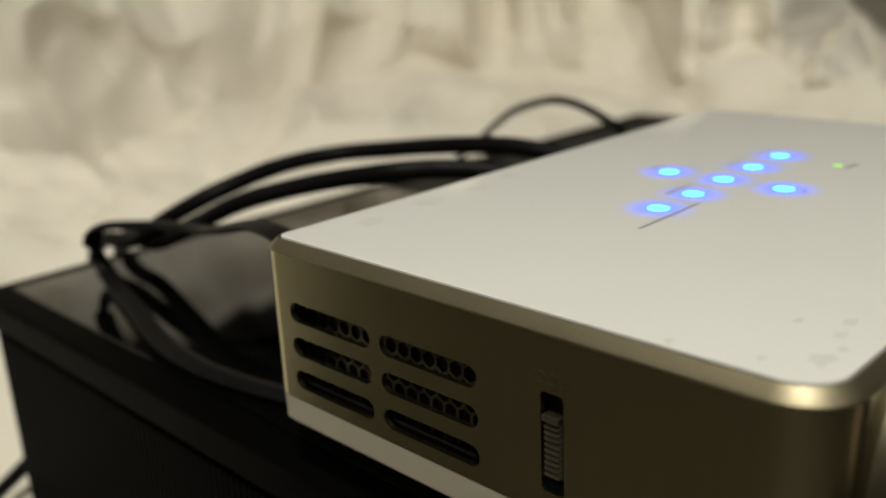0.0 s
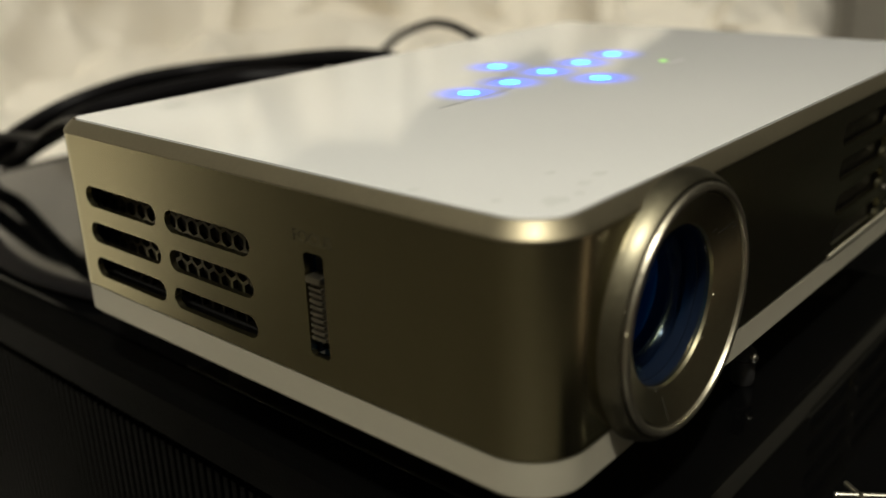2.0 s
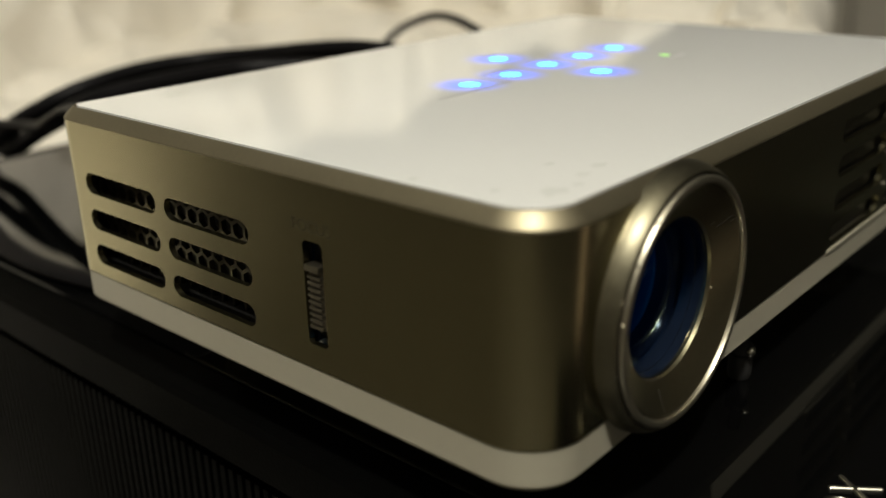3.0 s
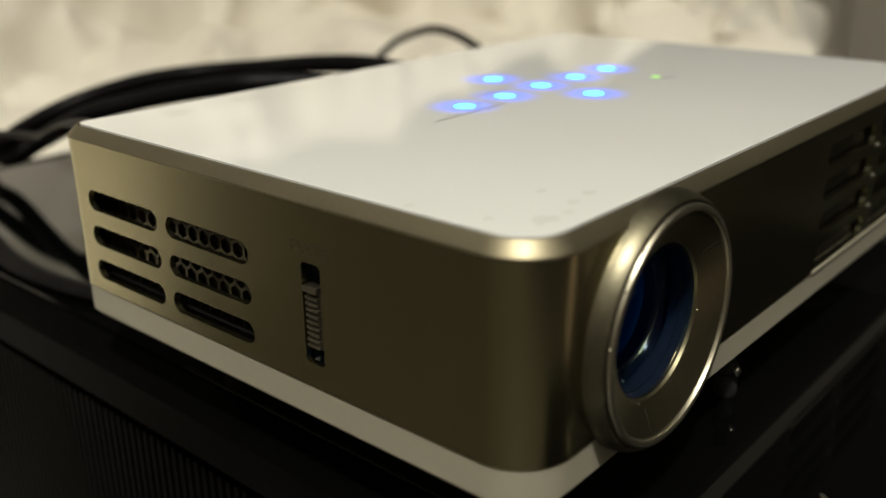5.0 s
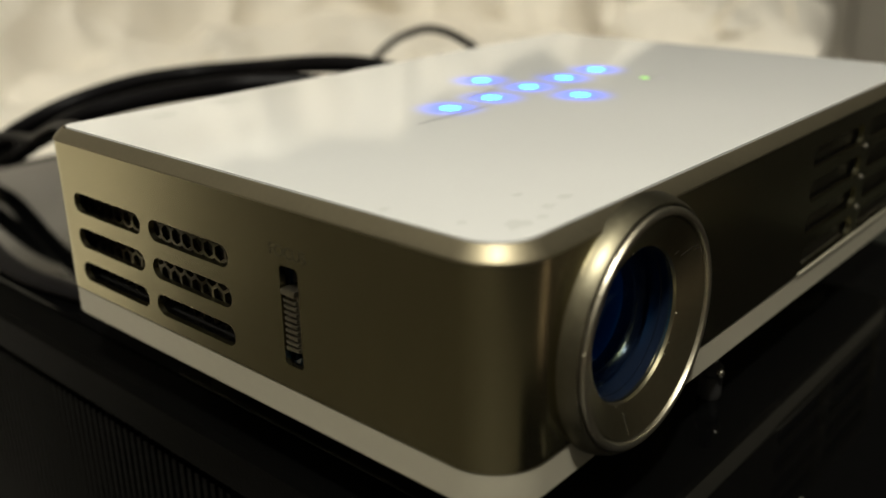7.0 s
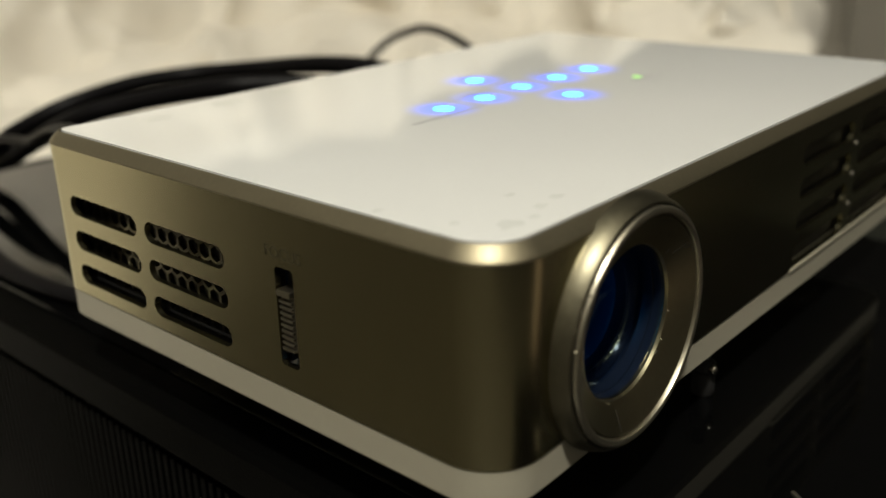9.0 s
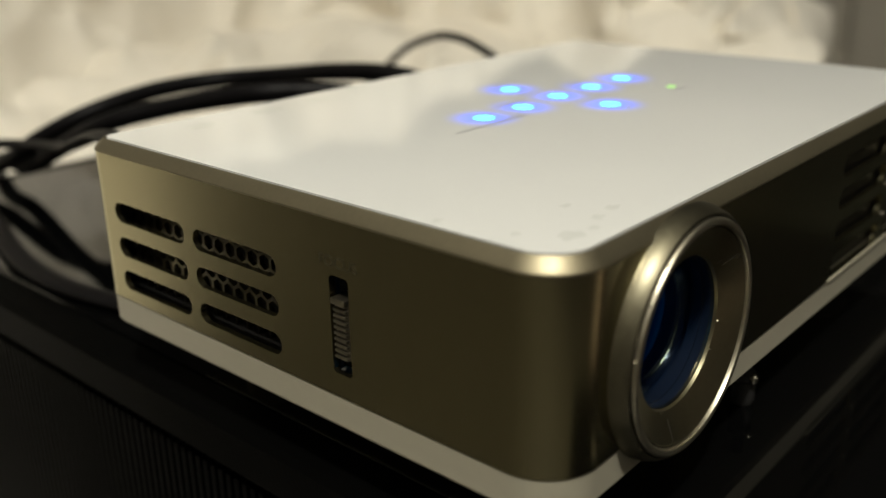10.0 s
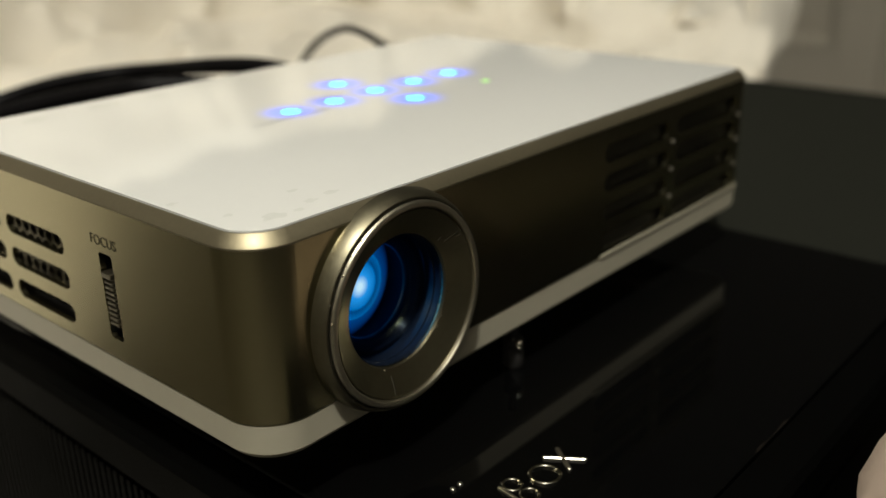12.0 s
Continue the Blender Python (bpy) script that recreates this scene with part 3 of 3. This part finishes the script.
    # a chrome bead put there as the foot's glint
    bm = bmesh.new()
    bmesh.ops.create_icosphere(bm, subdivisions=2, radius=0.75)
    bmesh.ops.translate(bm, vec=(53.9, 1.9, -4.9), verts=bm.verts)
    part("foot_glint_bead", bm, CHROME, screw, "tiny chrome bead for the glint on the foot", True)
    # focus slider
    # a near-black box stands in for the shade deep in the slot
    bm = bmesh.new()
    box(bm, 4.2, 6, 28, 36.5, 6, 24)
    part("dark_focus_fill", bm, DARK, ob)
    bm = bmesh.new()
    box(bm, 0.35, 2.6, 30.9, 33.3, 9.6, 17.6)
    box(bm, -0.35, 2.6, 30.9, 33.3, 17.0, 17.8)
    slider = part("focus_slider", bm, SLIDER, ob, "ribbed dull metal focus slider")
    soften(slider, 0.12)
    for k in range(9):
        bm = bmesh.new()
        z = 10.0 + 0.78 * k
        box(bm, -0.1, 0.4, 31.0, 33.2, z - 0.22, z + 0.22)
        soften(part("rib", bm, SLIDER, slider), 0.1)
    word = new("focus_lettering", text_mesh("FOCUS", 2.1, FOCUS_PRINT, "focus_lettering"))
    word.parent = ob
    word.matrix_basis = Matrix.Translation((-0.00003, 0.0320, 0.02165)) @ Matrix(((0, 0, -1, 0), (-1, 0, 0, 0), (0, 1, 0, 0), (0, 0, 0, 1)))
    tagged(word, "faint printed word FOCUS")
    # lens: flared shroud, bright lip between two grooves, conical mouth
    bm = bmesh.new()
    lathe(bm, [(15.6, 0.4), (15.45, -0.5), (15.1, -1.5), (14.75, -2.05), (14.5, -2.1), (14.42, -1.5), (14.2, -1.5)], (LX, LZ), 96)
    ring = part("lens_ring", bm, SHROUD, ob, "champagne metal shroud round the lens", True)
    bm = bmesh.new()
    lathe(bm, [(13.2, -1.5), (13.1, -2.2), (12.95, -2.25), (9.75, -0.5), (9.45, -0.4), (9.3, 0.3)], (LX, LZ), 96)
    part("conical_mouth", bm, RING_GOLD, ring, "conical champagne metal mouth", True)
    bm = bmesh.new()
    lathe(bm, [(14.22, -1.4), (14.3, -2.3), (14.15, -2.6), (13.95, -2.72), (13.6, -2.72), (13.4, -2.6), (13.3, -2.3), (13.25, -1.4)], (LX, LZ), 96)
    part("bright_lip", bm, LIP, ring, "bright polished lip", True)
    # tiny chrome beads stand in for glints along the ring's edges
    rnd = random.Random(11)
    for k in range(44):
        a = radians(rnd.choice((rnd.uniform(125, 165), rnd.uniform(120, 250), rnd.uniform(285, 350))))
        r, y = rnd.choice(((14.28, -2.4), (14.62, -2.05), (9.7, -0.5)))
        bm = bmesh.new()
        bmesh.ops.create_icosphere(bm, subdivisions=1, radius=rnd.uniform(0.07, 0.17))
        bmesh.ops.translate(bm, vec=(LX + r * math.cos(a), y, LZ + r * math.sin(a)), verts=bm.verts)
        part("glint_bead", bm, CHROME, ring)
    for a, r0, r1 in ((36, 10.6, 12.6), (41, 10.0, 10.6), (255, 10.4, 12.6), (33, 12.2, 12.8)):
        c, q = math.cos(radians(a)), math.sin(radians(a))
        bm = bmesh.new()
        for r, w in ((r0, 0.05), (r1, 0.09)):
            y = -0.52 - (r - 9.75) * 1.75 / 3.2
            for sx, lift in ((-w, 0), (w, 0), (0, -0.05)):
                bm.verts.new((LX + r * c - sx * q, y + lift, LZ + r * q + sx * c))
        bmesh.ops.convex_hull(bm, input=bm.verts)
        part("scratch", bm, CHROME, ring)
    bm = bmesh.new()
    lathe(bm, [(9.6, 0.36), (9.2, 0.4), (9.15, 1.4), (8.95, 1.5), (8.9, 3.4), (8.6, 3.6), (8.5, 10.8)], (LX, LZ))
    part("lens_barrel", bm, TUNNEL, ob, "black stepped lens barrel", True)
    # a glossy black ring added to catch an arc of highlight, then the lit rear lens
    bm = bmesh.new()
    lathe(bm, [(8.55, 3.4), (8.0, 3.2), (7.4, 3.5), (6.9, 4.3), (6.7, 5.4)], (LX, LZ))
    part("highlight_ring", bm, TUNNEL, ob, "glossy black ring added inside the lens for a highlight arc", True)
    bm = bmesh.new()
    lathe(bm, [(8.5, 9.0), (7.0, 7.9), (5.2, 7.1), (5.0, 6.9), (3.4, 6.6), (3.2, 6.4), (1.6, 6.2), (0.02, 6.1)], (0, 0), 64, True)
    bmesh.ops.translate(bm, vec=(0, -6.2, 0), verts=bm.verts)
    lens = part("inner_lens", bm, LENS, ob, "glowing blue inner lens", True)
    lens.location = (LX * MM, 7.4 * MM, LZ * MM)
    bm = bmesh.new()
    lathe(bm, [(8.8 * math.sin(radians(a)) / math.sin(radians(24)), 3.0 - 20 * (math.cos(radians(a)) - math.cos(radians(24)))) for a in (24, 20, 16, 12, 8, 4)] + [(0.01, 1.27)], (LX, LZ), 64, True)
    glass = part("front_glass", bm, GLASS, ob, "blue-coated front glass", True)
    glass.visible_shadow = False
    return ob


PROJECTOR = projector()


# keys, print and water marks on the projector's top
def top_details():
    z = H
    keys = ((46.8, 47.4), (57.4, 47.5), (68.9, 48.3), (79.9, 48.4), (91.0, 48.6), (68.7, 58.8), (68.3, 37.2))
    bm = bmesh.new()
    bmesh.ops.create_circle(bm, cap_ends=True, segments=24, radius=1.7)
    dot = finish("key_light", bm, BLUE)
    # glow round each key, painted as a fading emissive disc
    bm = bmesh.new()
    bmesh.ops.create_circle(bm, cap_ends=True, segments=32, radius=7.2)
    halo = finish("painted_halo", bm, HALO)
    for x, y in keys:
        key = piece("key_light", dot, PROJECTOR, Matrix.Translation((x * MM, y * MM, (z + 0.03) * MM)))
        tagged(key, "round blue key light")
        piece("painted_halo", halo, key, Matrix.Translation((0, 0, -0.00002)))
    bm = bmesh.new()
    bmesh.ops.create_circle(bm, cap_ends=True, segments=20, radius=0.9)
    bmesh.ops.translate(bm, vec=(88.8, 36.8, z + 0.03), verts=bm.verts)
    part("power_light", bm, GREEN, PROJECTOR, "small green power light")
    # unreadable print beside the keys, as bars
    bars = ((35.6, 52.8, 43.8, 0.7), (54.7, 62.8, 51.0, 0.9), (68.4, 72.8, 62.4, 0.8), (78.1, 83.5, 52.4, 0.9), (89.8, 94.1, 52.6, 0.8), (78.6, 80.7, 47.4, 0.8), (68.3, 70.0, 46.6, 0.8), (67.0, 68.5, 36.3, 0.9), (67.9, 69.2, 33.9, 0.8), (56.6, 57.9, 46.6, 0.8), (86.4, 92.3, 34.7, 1.0), (68.7, 70.0, 58.4, 0.7))
    for a, b, y, t in bars:
        bm = bmesh.new()
        rings(bm, [level(outline(a, b, y - t / 2, y + t / 2, (t * 0.4,) * 4, 0, 3), zz) for zz in (z - 0.05, z + 0.015)], False, True)
        part("print_bar", bm, PRINT, PROJECTOR, "short bar of grey print")
    # dried water marks
    rnd = random.Random(5)
    marks = [(8.3, 5.4, 2.1), (15.3, 6.4, 1.1), (19.3, 7.0, 1.2), (16.4, 11.4, 0.9), (3.4, 19.3, 0.9), (5.2, 10.0, 0.8), (11.8, 4.8, 0.9), (15.3, 79.1, 3.0), (28.6, 79.8, 3.2), (39.9, 79.8, 2.5), (51.1, 81.0, 2.3)]
    for x, y, r in marks:
        bm = bmesh.new()
        seed = rnd.random() * 50
        vs = []
        for k in range(28):
            a = 2 * math.pi * k / 28
            rr = r * (0.85 + 0.55 * noise.noise(Vector((math.cos(a) * 1.3, math.sin(a) * 1.3, seed))))
            vs.append(bm.verts.new((x + rr * math.cos(a), y + 0.75 * rr * math.sin(a), z + 0.008)))
        bm.faces.new(vs)
        part("water_mark", bm, SMUDGE, PROJECTOR, "faint dried water mark")


top_details()


# ---- cables ----
def cables():
    def cable(name, label, points, r, flat=1.0, plug=None):
        ob = thing(name, label, "cable", (0, 0, 0))
        tube("cord", points, r, CABLE, ob, flat=flat)
        if plug:
            (x, y, z), (w, d, h) = plug
            bm = bmesh.new()
            box(bm, x - w / 2, x + w / 2, y, y + d, z - h / 2, z + h / 2)
            soften(part("plug", bm, CABLE, ob, "black moulded plug"), 1.2, 3)
            for k in range(3):
                bm = bmesh.new()
                lathe(bm, [(2.6, 0), (3.1, 0.4), (3.1, 1.0), (2.6, 1.4)], (x, z), 20)
                bmesh.ops.translate(bm, vec=(0, y + d + 0.6 + 2.2 * k, 0), verts=bm.verts)
                part("strain_ring", bm, CABLE, ob)
        return ob

    cable("thick_cable", "thick black video cable arching from the projector over the console", [(104, 94, 24), (103, 106, 29), (99, 120, 31.5), (96, 138, 30.5), (94, 160, 27.5), (86, 174, 26), (70, 179, 25), (52, 180, 22.2), (42, 188, 16.5), (37, 203, 8), (36, 222, 4), (40, 240, -14), (38, 256, -46), (20, 256, -68), (-10, 238, -74), (-34, 200, -74), (-46, 160, -75)], 2.3, plug=((104, 87.6, 24), (15, 9, 8)))
    cable("thick_cable", "thick black power cable beside the video cable", [(88, 93, 25), (86, 102, 27.5), (80, 113, 30), (73, 121, 30.8), (65, 128, 30.8), (60, 141, 28.5), (54, 152, 26), (46, 163, 22.5), (42, 178, 15.5), (42, 200, 6.5), (44, 222, 3.5), (52, 244, -14), (75, 270, -40), (120, 300, -70)], 2.3, plug=((88, 87.6, 24), (10, 6, 7)))
    cable("flat_cable", "flat black cable looping down on to the console", [(14, 88, 29), (12, 96, 33.5), (16, 112, 32.5), (22, 132, 27), (29, 152, 21.5), (29, 168, 19.6), (26, 182, 18.3), (24, 194, 16), (25, 202, 10), (26, 199, 3.2), (24, 190, 1.3), (19, 171, 1.2), (14.5, 155, 1.2), (11.5, 140, 1.2), (11, 124, 1.2), (14, 106, 1.2), (20, 88, 1.2), (26, 72, 1.2)], 2.5, flat=0.42)
    cable("thin_cable", "thin black cable arching behind the projector", [(188, 124, 1.4), (178, 127, 8), (166, 132, 22), (160, 142, 30), (165, 157, 31), (171, 171, 28.3), (179, 188, 23), (183, 200, 16.5), (190, 215, 8), (197, 232, -2), (202, 262, -25), (206, 285, -70)], 1.3)


cables()


# ceiling lamp that lights the room
def ceiling_lamp():
    ob = thing("ceiling_lamp", "lit warm lamp in a metal holder hanging from the ceiling", "lamp", LAMP)
    bm = bmesh.new()
    lathe(bm, [(22, 0), (30, 12), (30, 40), (18, 48)], (0, 0), 32, True)
    bmesh.ops.rotate(bm, cent=(0, 0, 0), matrix=Matrix.Rotation(radians(90), 3, "X"), verts=bm.verts)
    bmesh.ops.translate(bm, vec=(0, 0, 60), verts=bm.verts)
    part("holder", bm, SILVER, ob, "metal lamp holder", True)
    bm = bmesh.new()
    box(bm, -3, 3, -3, 3, 100, 249.5)
    part("flex", bm, CABLE, ob, "black lamp flex")


ceiling_lamp()
